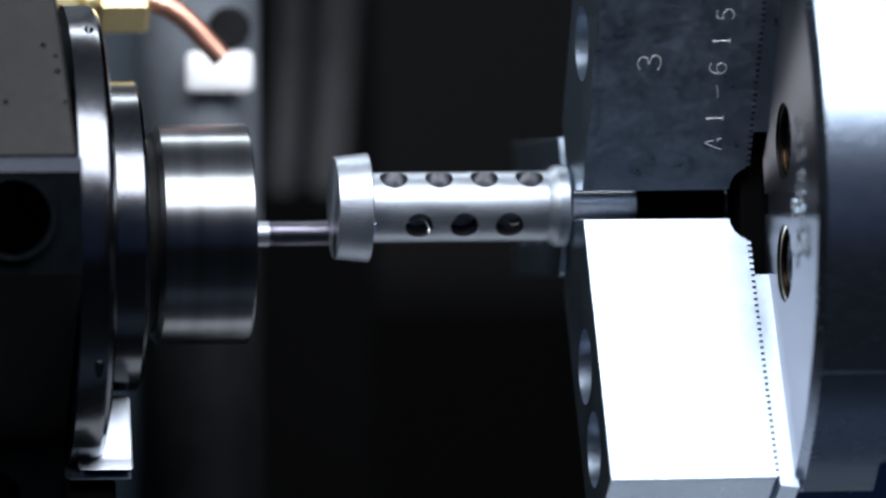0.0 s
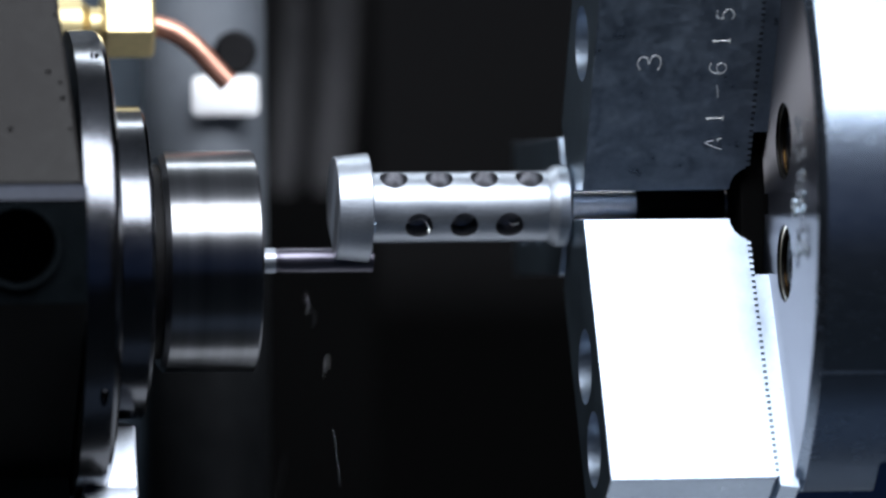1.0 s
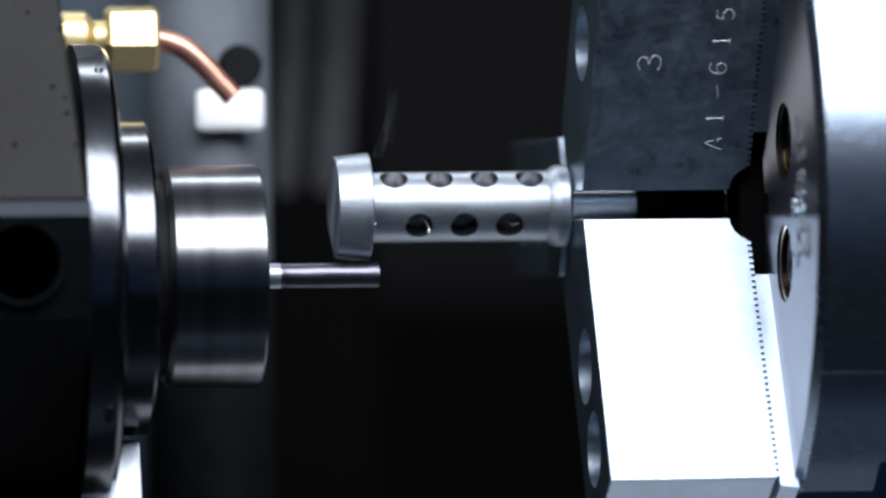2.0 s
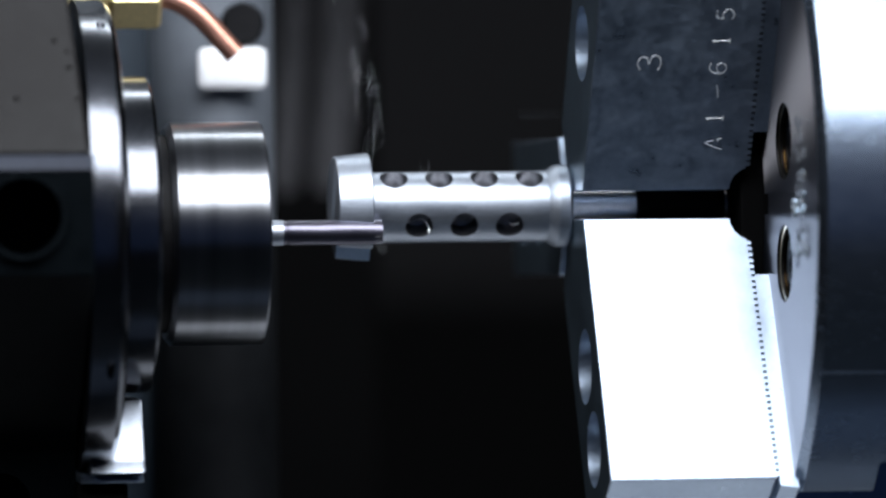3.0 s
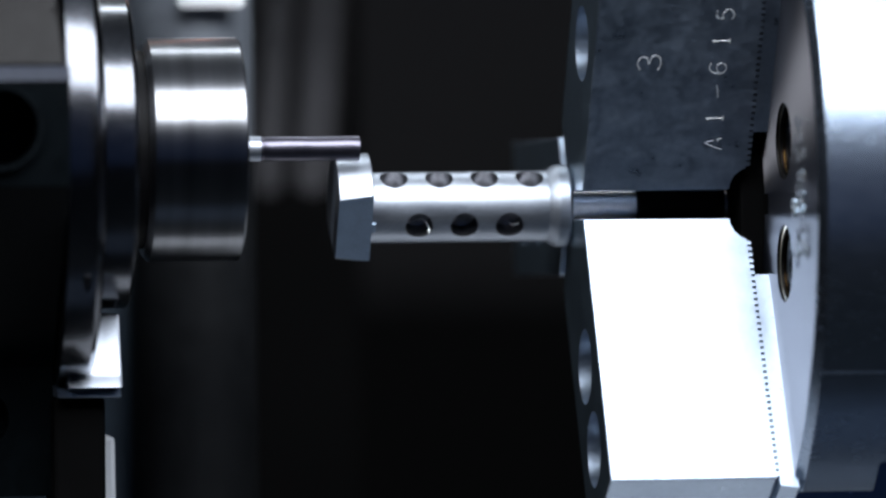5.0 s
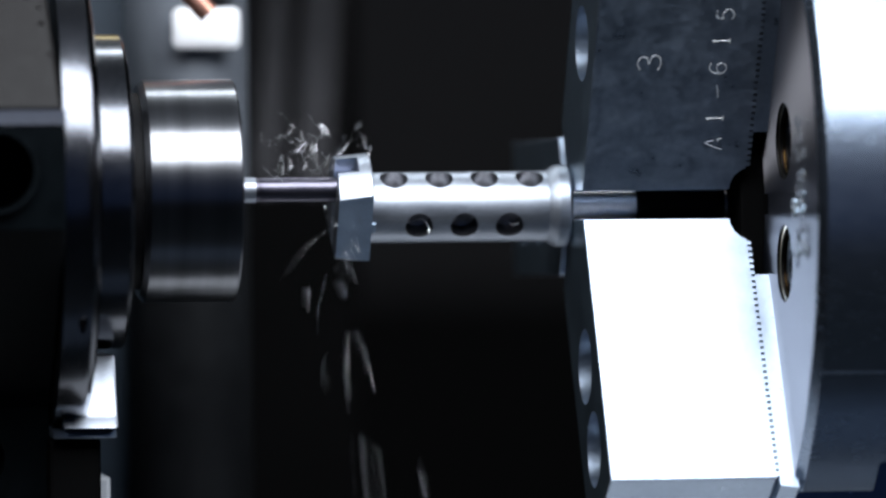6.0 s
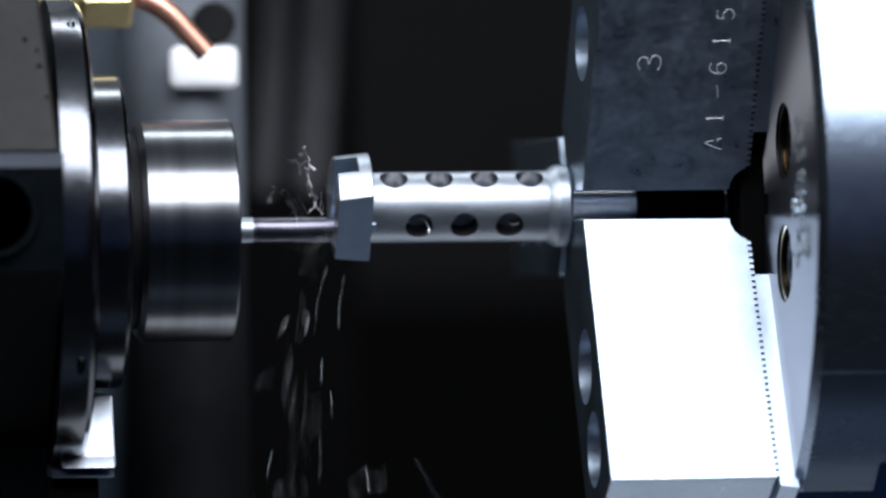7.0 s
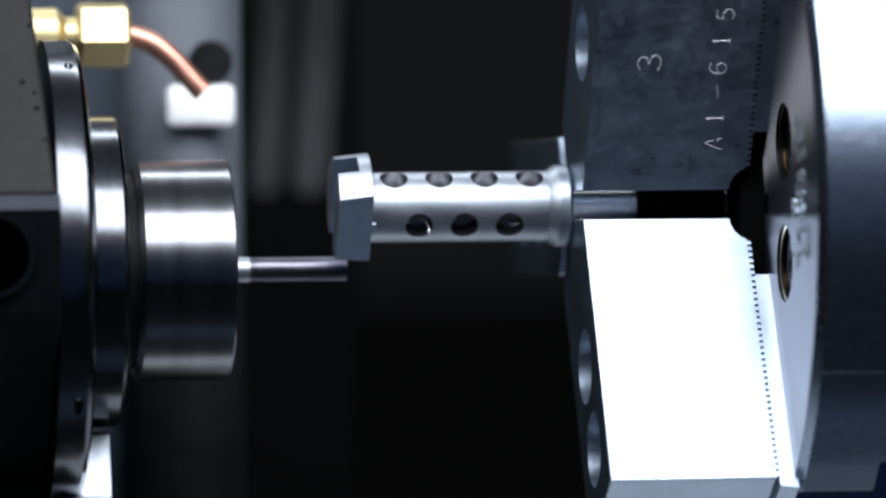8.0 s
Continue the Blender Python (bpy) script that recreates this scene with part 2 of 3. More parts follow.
# ---- enclosure of the machine ----
def enclosure():
    # a black sheet covers the lower back wall, imitating its falling light
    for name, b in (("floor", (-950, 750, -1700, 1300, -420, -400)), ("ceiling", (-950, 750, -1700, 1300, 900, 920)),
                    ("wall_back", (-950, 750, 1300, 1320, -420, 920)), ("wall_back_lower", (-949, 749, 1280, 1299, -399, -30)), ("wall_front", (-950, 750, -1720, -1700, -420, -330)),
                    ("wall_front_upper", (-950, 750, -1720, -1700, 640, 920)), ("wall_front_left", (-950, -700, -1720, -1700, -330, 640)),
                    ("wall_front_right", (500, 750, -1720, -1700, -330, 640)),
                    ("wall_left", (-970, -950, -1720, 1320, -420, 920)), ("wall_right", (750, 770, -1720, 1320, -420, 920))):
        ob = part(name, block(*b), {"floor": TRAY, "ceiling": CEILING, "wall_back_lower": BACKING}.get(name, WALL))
        tagged(ob, "panel standing in for the dark machine enclosure and its shade", "wall" if "wall" in name else name, kind="structure")
    for name, (eye, aim), sx, sy in (("front_work_lamp", FRONT_LAMP, 1600, 600), ("back_work_lamp", BACK_LAMP, 900, 60)):
        ob = thing(name, "long flat work lamp with a white glowing diffuser", "lamp", at=look(eye, aim))
        part("housing", block(-sx / 2 - 15, sx / 2 + 15, -sy / 2 - 15, sy / 2 + 15, 6, 40, 3), STEEL_DARK, ob)
        for sx_ in (-0.4, 0.4):
            rodm = look(eye, aim).inverted() @ Matrix.Translation((eye[0] + sx_, eye[1], 0))
            part("hanger", block(-12, 12, -12, 12, eye[2] / MM + 10, 900, 0, rodm), STEEL_DARK, ob)
        part("diffuser", block(-sx / 2, sx / 2, -sy / 2, sy / 2, 2, 5.5), GLOW, ob)


    # unseen pale plates, added as a reflector for undersides of nut and barrel
    cover = thing("way_cover", "pale reflector plates on the floor, unseen, added to brighten undersides", "way cover")
    for k in range(4):
        part("cover_plate", block(-500 + 250 * k, -252 + 250 * k, 75, 420, -400 + 4 * (k % 2), -372 + 4 * (k % 2), 3), PALE, cover)


    # unseen blue pan and grey lip, added to bounce light onto jaws and rim
    pan = thing("chip_pan", "blue-grey reflector pan under the spindle, unseen, added to tint reflections", "pan")
    part("pan_floor", block(-350, 350, -235, -95, -398, -392, 1), BLUE_BOUNCE, pan)
    part("pan_lip", block(60, 340, -58, 12, -398, -394, 1), PANEL, pan, "grey reflector lip, unseen, added to brighten the lower chuck rim")
    for y0 in (-239, -95):
        part("pan_side", block(-350, 350, y0, y0 + 4, -398, -372, 1), BLUE_BOUNCE, pan)


enclosure()


# ---- chuck with three soft jaws ----
JAW_X0, JAW_X1, FACE_X = 30.0, 69.15, 72.6
HALF = 16.4


def chuck():
    ob = thing("chuck", "large ground-steel three-jaw lathe chuck with its centre bore filled in black", "chuck")
    body = raw(turned([(FACE_X, 24), (FACE_X, 82.9), (FACE_X + 1.9, 85.2), (FACE_X + 80, 85.2), (FACE_X + 80, 24)], 192, True), CHUCK_RIM)
    cutters = []
    for k in range(3):
        for s in (-17.0, 17.0):
            a = radians(k * 120 + s)
            m = Matrix.Translation((FACE_X * MM, -48 * MM * math.cos(a), 48 * MM * math.sin(a))) @ pose(0, 0, 0, 0, 90, 0)
            cutters.append(raw(rod(8.9, 24, m, 48), BORE_SHADE))
        a = radians(k * 120)
        cutters.append(raw(block(FACE_X - 3, FACE_X + 0.8, -72, -15, -2.6, 2.2, 0, pose(0, 0, 0, -math.degrees(a))), CHUCK_FACE))
    cutters.append(raw(block(91, 175, -100, -30, -90, -59.4, 1.0), CHUCK_RIM))
    cutters.append(raw(block(FACE_X - 2, 92.5, -100, -44, -90, -66.2), CHUCK_RIM))
    bm = carved(body, cutters)
    me = finish(bm, CHUCK_RIM)
    me.materials.append(CHUCK_FACE)
    me.materials.append(BORE_SHADE)
    # walls inside the holes get the near-black that stands for their shade
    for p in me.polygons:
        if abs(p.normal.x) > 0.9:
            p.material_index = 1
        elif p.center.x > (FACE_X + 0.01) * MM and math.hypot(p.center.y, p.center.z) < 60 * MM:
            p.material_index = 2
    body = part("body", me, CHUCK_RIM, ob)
    part("scribed_line", block(FACE_X + 2, FACE_X + 76, -0.22, 0.22, 84.9, 85.26, 0.0, pose(0, 0, 0, 117)), JAW, body, "bright scribed line along the rim")
    for k in range(3):
        for s in (-17.0, 17.0):
            a = radians(k * 120 + s)
            y, z = -48 * math.cos(a), 48 * math.sin(a)
            bolt = turned([(FACE_X + 5, 0), (FACE_X + 5, 3.4), (FACE_X + 2.2, 3.6), (FACE_X + 1.8, 4.2), (FACE_X + 1.8, 6.2), (FACE_X + 2.6, 7.0), (FACE_X + 11.8, 7.0)], 40)
            bmesh.ops.translate(bolt, vec=(0, y * MM, z * MM), verts=bolt.verts)
            part("cap_screw", bolt, STEEL_DARK, body, "socket cap screw sunk in the chuck face")
            for d in range(3):
                x0 = FACE_X + 0.5 + 1.1 * d
                ring = turned([(x0, 8.95), (x0 + 0.35, 8.25), (x0 + 0.7, 8.95)], 40, True)
                bmesh.ops.translate(ring, vec=(0, y * MM, z * MM), verts=ring.verts)
                part("thread_turn", ring, THREAD, body, "bright turn of thread in the screw hole")
    # black block and sleeve added: they stand for shade between the jaws
    part("bore_cover", block(JAW_X1 - 1.5, FACE_X + 5, -20, 20, -18.4, 21.0, 0.5), BACKING, ob, "black block added to stand for the shaded gap between the jaws")
    part("clamp_sleeve", turned([(46, 3.85), (46, 7.0), (JAW_X1 - 2.6, 7.0), (JAW_X1 - 2.6, 3.85)], 64, True), BACKING, ob, "black sleeve added round the shank to stand for shade between the jaws")
    return ob


def soft_jaw(angle, group):
    """One jaw; local z is its radial direction, local y its width."""
    ob = thing("chuck_jaw", "ground steel soft jaw with serrated back and counterbored holes", "chuck jaw", group, at=pose(0, 0, 0, angle))
    r0, r1, pitch, tooth = 4.6, 82.0, 1.6, 1.0
    pts = [(JAW_X0, r0), (JAW_X1 - 4.4, r0), (JAW_X1 - 4.4, 14.8), (JAW_X1 - 3.6, 17.0), (JAW_X1 - 1.9, 18.6)]
    r = 19.0
    while r < r1 - pitch:
        pts += [(JAW_X1 - tooth, r), (JAW_X1 - tooth, r + pitch * 0.3), (JAW_X1, r + pitch * 0.45), (JAW_X1, r + pitch * 0.88)]
        r += pitch
    pts += [(JAW_X1 - tooth, r1), (JAW_X0, r1)]
    bm = extruded(pts, "y", -HALF, HALF)
    for s in (-1, 1):
        n = Vector((0, s * 0.5, -0.866))
        bmesh.ops.bisect_plane(bm, geom=bm.verts[:] + bm.edges[:] + bm.faces[:], plane_co=(0, s * HALF * MM, 13.3 * MM), plane_no=n, clear_outer=True)
        bmesh.ops.holes_fill(bm, edges=[e for e in bm.edges if e.is_boundary])
    cutters = []
    for rr in (43.5, 65.3):
        cutters.append(raw(rod(8.8, 30, Matrix.Translation((JAW_X0 * MM, 0, rr * MM)) @ pose(0, 0, 0, 0, 90, 0), 48), BORE_SHADE))
    bm = carved(raw(bm, JAW), cutters)
    es = [e for e in bm.edges if len(e.link_faces) == 2 and e.calc_face_angle(0) > radians(50) and e.calc_length() > 15 * MM
          and min(v.co.x for v in e.verts) < (JAW_X1 - 2.2) * MM]
    bmesh.ops.bevel(bm, geom=es, offset=0.25 * MM, segments=1, affect="EDGES")
    me = finish(bm, JAW)
    me.materials.append(JAW_SHADED)
    # faces turned to -x take the steel darkened in colour as shade
    for p in me.polygons:
        p.material_index = 1 if p.normal.x < -0.9 else 0
    body = part("body", me, JAW, ob)
    for rr in (43.5, 65.3):
        bolt = turned([(JAW_X0 + 9, 0), (JAW_X0 + 9, 3.9), (JAW_X0 + 5.2, 4.2), (JAW_X0 + 4.6, 5.0), (JAW_X0 + 4.6, 6.8), (JAW_X0 + 5.4, 7.6), (JAW_X0 + 14.5, 7.6)], 40)
        bmesh.ops.translate(bolt, vec=(0, 0, rr * MM), verts=bolt.verts)
        part("cap_screw", bolt, STEEL_NUT, body, "bright socket cap screw")
    pts = [(FACE_X + 0.8, 28.3), (FACE_X + 0.8, 84.2), (JAW_X1 + 0.05, 83.6), (JAW_X1 + 0.05, 28.3)]
    part("master_jaw", extruded(pts, "y", -HALF + 0.6, HALF - 0.6), JAW, ob, "serrated master jaw sliding in the chuck face")
    return ob


chuck()
JAWS = "three jaws of the chuck"
jaw_up = soft_jaw(30, JAWS)
jaw_down = soft_jaw(150, JAWS)
jaw_back = soft_jaw(270, JAWS)
# stamped marks lie on the flank of the upper jaw, local y = -HALF
flank = lambda x, r, turn: Matrix.Translation((x * MM, -HALF * MM, r * MM)) @ pose(0, 0, 0, 90, 0, 0) @ pose(0, 0, 0, 0, 0, turn)
lettering("3", 5.5, MARK, "stamped_number", jaw_up.children[0], flank(43.0, 46.9, 90))
for letter, x, r in (("A", 59.8, 25.6), ("1", 59.6, 32.3), ("-", 59.6, 39.4), ("6", 59.2, 45.4), ("1", 59.4, 52.6), ("5", 59.8, 59.4)):
    lettering(letter, 4.0, MARK, "stamped_letter", jaw_up.children[0], flank(x, r, 90))


# ---- workpiece ----
N_TOP, N_FRONT = Vector((0, -0.56, 0.83)), Vector((0, -0.83, -0.56))
HEAD_X0, HEAD_X1 = -26.0, -17.9
FLAT = 9.0
SLOT_X = -20.9


def head_stock():
    return raw(turned([(HEAD_X0, 0), (HEAD_X0, 11.9), (HEAD_X0 + 0.2, 12.1), (HEAD_X1 - 0.25, 12.9), (HEAD_X1, 12.7), (HEAD_X1, 0)], 128), ALU)


def cut_block(n, along, d0, d1, s0, s1, x0=-40.0, x1=-10.0):
    """A block whose depth runs along n from d0 to d1 and its length along the second direction."""
    m = Matrix(((1, 0, 0, 0), (0, n.y, along.y, 0), (0, n.z, along.z, 0), (0, 0, 0, 1)))
    return raw(block(x0, x1, d0, d1, s0, s1, 0, m), ALU_FLAT)


def slices():
    """Where the mill takes stock away: normal, direction of feed, depth, span, first and last time, pieces."""
    return [(-N_TOP, N_FRONT, FLAT, 14, -14, 14, -1.2, 1.75, 16, -40, -10),
            (N_FRONT, N_TOP, FLAT, 14, -9.0, 9.2, 2.25, 4.55, 16, -40, -10),
            (N_FRONT, -N_TOP, -3.0, 3.0, -14, 14, 4.85, 8.0, 24, -40, SLOT_X)]


PIECES = []


def workpiece():
    ob = thing("workpiece", "round aluminium part with drilled holes and a milled head", "workpiece")
    cuts = [cut_block(n, a, d0, d1, -30, 30, x0, x1) for n, a, d0, d1, _, _, _, _, _, x0, x1 in slices()]
    bm = carved(head_stock(), cuts)
    me = finish(bm, ALU, 20)
    me.materials.append(ALU_FLAT)
    me.materials.append(ALU_SHADED)
    # end face and slot floor, facing -x, get the aluminium with shade painted in
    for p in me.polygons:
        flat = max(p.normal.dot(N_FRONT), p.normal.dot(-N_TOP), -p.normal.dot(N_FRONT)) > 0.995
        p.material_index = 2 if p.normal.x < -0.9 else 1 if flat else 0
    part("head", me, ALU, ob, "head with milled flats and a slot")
    tube = raw(turned([(HEAD_X1 - 0.4, 0.5), (HEAD_X1 - 0.4, 8.3), (24.4, 8.3), (26.2, 9.5), (26.7, 9.7), (29.1, 9.7), (29.8, 9.2), (29.8, 0.5)], 128, True), ALU)
    holes = []
    for k, n in enumerate((N_TOP, N_FRONT)):
        q = n.to_track_quat("Z", "Y").to_matrix().to_4x4()
        for i in range(4 if k == 0 else 3):
            x = (-12.2 if k == 0 else -6.6) + 10.75 * i
            drill = turned([(0.8, 0), (2.8, 3.3), (20, 3.3), (20, 0)], 48)
            bmesh.ops.transform(drill, matrix=Matrix.Translation((x * MM, 0, 0)) @ q @ pose(0, 0, 0, 0, -90, 0), verts=drill.verts)
            holes.append(raw(drill, ALU))
    bm = carved(tube, holes)
    me = finish(bm, ALU)
    me.materials.append(DRILLED)
    for p in me.polygons:
        p.material_index = 1 if math.hypot(p.center.y, p.center.z) < 8.1 * MM and -0.017 < p.center.x < 0.028 else 0
    barrel = part("barrel", me, ALU, ob, "drilled tube with rows of cross holes")
    part("burr", block(HEAD_X1, HEAD_X1 + 1.0, 7.9, 8.9, -1.2, 1.2, 0.1, Matrix(((1, 0, 0, 0), (0, N_FRONT.y, N_TOP.y, 0), (0, N_FRONT.z, N_TOP.z, 0), (0, 0, 0, 1)))), ALU_FLAT, ob)
    part("shank", turned([(29, 0), (29, 3.8), (FACE_X + 10, 3.8), (FACE_X + 10, 0)], 64), SHANK, ob, "plain shank held in the jaws")
    # the stock that is milled away, in pieces
    for n, a, d0, d1, s0, s1, t0, t1, count, x0, x1 in slices():
        for i in range(count):
            u0, u1 = s0 + (s1 - s0) * i / count, s0 + (s1 - s0) * (i + 1) / count
            t = t0 + (t1 - t0) * (i + 0.6) / count
            c = [cut_block(n, a, d0, d1, u0, u1, x0, x1)]
            if d0 > 0:
                c.append(cut_block(n, a, d0, 40, -40, 40, x0, x1))
            bm = carved(head_stock(), c, "INTERSECT")
            if len(bm.faces) < 4:
                bm.free()
                continue
            if n == N_FRONT and d0 > 0:
                geom = bm.verts[:] + bm.edges[:] + bm.faces[:]
                bmesh.ops.bisect_plane(bm, geom=geom, plane_co=-N_TOP * FLAT * MM, plane_no=-N_TOP, clear_outer=True)
                bmesh.ops.holes_fill(bm, edges=[e for e in bm.edges if e.is_boundary])
            if d0 < 0:
                for co, no in ((-N_TOP * FLAT * MM, -N_TOP), ):
                    geom = bm.verts[:] + bm.edges[:] + bm.faces[:]
                    bmesh.ops.bisect_plane(bm, geom=geom, plane_co=co, plane_no=no, clear_outer=True)
                    bmesh.ops.holes_fill(bm, edges=[e for e in bm.edges if e.is_boundary])
            if len(bm.faces) < 4:
                bm.free()
                continue
            mid = sum((v.co for v in bm.verts), Vector()) / len(bm.verts)
            bmesh.ops.translate(bm, vec=-mid, verts=bm.verts)
            p = part("chip_segment", bm, ALU, None, "", 20)
            p.matrix_world = Matrix.Translation(mid)
            tagged(p, "piece of aluminium stock milled off the head", "metal chip", "segments milled off the head")
            PIECES.append((p, mid, t))
    return ob


workpiece()


# ---- milling tool holder, moves as one; its own x=0 is the back of the collet nut ----
def tool_holder():
    ob = thing("milling_tool_holder", "dark live tool holder with polished flange and collet nut", "tool holder")
    nut = part("collet_nut", turned([(0, 12), (0, 24.6), (1.2, 26), (22.0, 26), (22.5, 25.6), (22.5, 8), (19, 6), (19, 3.2), (0, 3.2)], 128, True), STEEL_NUT, ob, "smooth turned-steel collet nut")
    part("neck", turned([(-4, 4), (-4, 23), (1, 23), (1, 4)], 96, True), BLACK, ob)
    part("retaining_ring", turned([(-11.7, 10), (-11.7, 35.8), (-11.1, 36.8), (-4.6, 36.8), (-3.8, 36.0), (-3.4, 34.5), (-3.4, 10)], 128, True), STEEL_RING, ob, "polished retaining ring")
    part("spacer", turned([(-12.7, 10), (-12.7, 34.6), (-11.4, 34.6), (-11.4, 10)], 96, True), BLACK, ob)
    fl = raw(turned([(-21, 12), (-21, 54.5), (-15.6, 54.5), (-14.4, 54.2), (-13.3, 53.2), (-12.7, 51.8), (-12.5, 50.0), (-12.5, 12)], 160, True), STEEL_RING)
    pins = []
    for a in (60, 128, -35):
        r = radians(a)
        pins.append(raw(rod(1.0, 6, Matrix.Translation((-16.5 * MM, -54 * MM * math.cos(r), 54 * MM * math.sin(r))) @ pose(0, 0, 0, a - 90), 20), BORE_SHADE))
    part("flange", carved(fl, pins), STEEL_RING, ob, "wide polished flange with small pin holes")
    # cast body with an inclined upper face, a ledge coloured as if lit and a dark lower half with a bore
    upper = extruded([(-62, 17.5), (-34, 90), (60, 90), (60, 17.5)], "x", -120, -21.9, 0.8)
    for v in upper.verts:
        if v.co.x > -0.03:
            v.co.x -= max(0.0, v.co.z - 0.017) * 0.10
    pits = []
    for k, (x, z) in enumerate(((-27, 56), (-29, 43), (-26.4, 40.5), (-26, 37), (-34, 60), (-38, 30), (-24.5, 30))):
        pit = bmesh.new()
        bmesh.ops.create_icosphere(pit, subdivisions=2, radius=(0.7 if k % 2 else 0.5) * MM, matrix=Matrix.Translation((x * MM, (-62 + (z - 17.5) * 28 / 72.5) * MM, z * MM)))
        pits.append(raw(pit, CAST))
    upper = carved(raw(upper, CAST), pits)
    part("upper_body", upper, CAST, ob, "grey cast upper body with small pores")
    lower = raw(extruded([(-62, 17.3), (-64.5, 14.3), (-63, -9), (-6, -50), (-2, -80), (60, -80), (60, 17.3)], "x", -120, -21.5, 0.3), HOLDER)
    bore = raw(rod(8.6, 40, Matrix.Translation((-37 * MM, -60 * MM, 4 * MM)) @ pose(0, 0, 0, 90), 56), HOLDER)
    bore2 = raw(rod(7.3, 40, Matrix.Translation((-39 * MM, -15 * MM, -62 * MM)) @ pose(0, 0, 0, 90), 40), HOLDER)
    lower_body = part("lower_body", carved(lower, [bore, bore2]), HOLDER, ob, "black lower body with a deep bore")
    rim = turned([(0, 8.5), (0, 9.6), (0.6, 9.6), (1.6, 8.5)], 64, True)
    bmesh.ops.transform(rim, matrix=Matrix.Translation((-37 * MM, -65.2 * MM, 4 * MM)) @ pose(0, 0, 0, 0, 0, 90), verts=rim.verts)
    part("bore_edge", rim, HOLDER, lower_body, "bare chamfered edge of the bore")
    part("ledge", extruded([(-62.3, 17.6), (-65.0, 14.2), (-60, 14.2)], "x", -120, -21.4, 0.2), LEDGE_LIT, lower_body, "chamfered ledge, its lit look put into a paler colour")
    part("bracket", extruded([(-9, -38.0), (-15.5, -52.0), (-18, -54.7), (20, -54.7), (20, -38.0)], "x", -19, -6.3, 0.6), ALU, ob, "bright bracket behind the flange")
    part("bracket_base", extruded([(-12.5, -54.8), (-16, -57.0), (29, -57.0), (29, -54.8)], "x", -21.4, -6.5, 0.4), JAW, ob)
    part("lower_bracket", extruded([(14, -67), (11, -95), (40, -95), (40, -67)], "x", -11, -5.6, 1.0), CEILING, ob)
    part("bracket_foot", block(-22, -10.0, -12, 13.5, -95, -57.1, 1.0), BACKING, ob)
    # the mill
    bm = bmesh.new()
    n, rings = 36, []
    stations = [(10, 2.6, 0)] + [(22.6, 3.0, 0), (27.8, 3.0, 0), (28.6, 2.75, 0)] + [(28.6 + 22.4 * k / 24, 2.95, 1) for k in range(1, 25)]
    for x, r, fl_ in stations:
        ring = []
        for k in range(n):
            a = 2 * math.pi * k / n
            rr = r
            if fl_:
                ph = (a * 3 / (2 * math.pi)) % 1.0
                rr = r * (1 - 0.012 * max(0, math.sin(math.pi * min(1, ph / 0.62))) ** 0.8) if ph < 0.62 else r
            tw = (x - 28.6) * 0.16 if fl_ else 0
            ring.append(bm.verts.new((x * MM, rr * MM * math.cos(a + tw), rr * MM * math.sin(a + tw))))
        rings.append(ring)
    for p, q in zip(rings, rings[1:]):
        for k in range(n):
            bm.faces.new((p[k], q[k], q[(k + 1) % n], p[(k + 1) % n]))
    bm.faces.new(rings[0])
    bm.faces.new(rings[-1])
    me = finish(bm, CARBIDE)
    me.materials.append(ALU)
    for p in me.polygons:
        p.material_index = 1 if 22.5 * MM < p.center.x < 27.8 * MM else 0
    mill = part("end_mill", me, CARBIDE, ob, "carbide end mill with helical flutes and a bright shank")
    return ob, mill, nut


def coolant_pipe():
    ob = thing("coolant_pipe", "bent copper coolant pipe in a brass compression fitting", "coolant pipe")
    y, z = 40, 57.2
    def ring(x0, x1, r, n, bev=0.8):
        bm = turned([(x0, 2), (x0, r - bev), (x0 + bev, r), (x1 - bev, r), (x1, r - bev), (x1, 2)], n, True)
        bmesh.ops.rotate(bm, matrix=Matrix.Rotation(radians(0 if n != 6 else 12), 3, "X"), verts=bm.verts)
        bmesh.ops.translate(bm, vec=(0, y * MM, z * MM), verts=bm.verts)
        return bm
    part("elbow", ring(-23, -12, 6.6, 48, 2.2), BRASS, ob, "round brass elbow")
    part("fitting_body", ring(-15, -8, 4.4, 48), BRASS, ob)
    part("fitting_nut", ring(-9.3, 3.4, 8.3, 6, 1.0), BRASS, ob, "hexagonal brass nut")
    part("pipe", piped([(0, y, z), (3.4, y, z), (8.9, y, z - 1.9), (13.7, y, z - 5.5), (17.8, y, z - 10.0), (21.5, y, z - 14.1)], 2.65), COPPER, ob, "copper tube with an open end")
    return ob


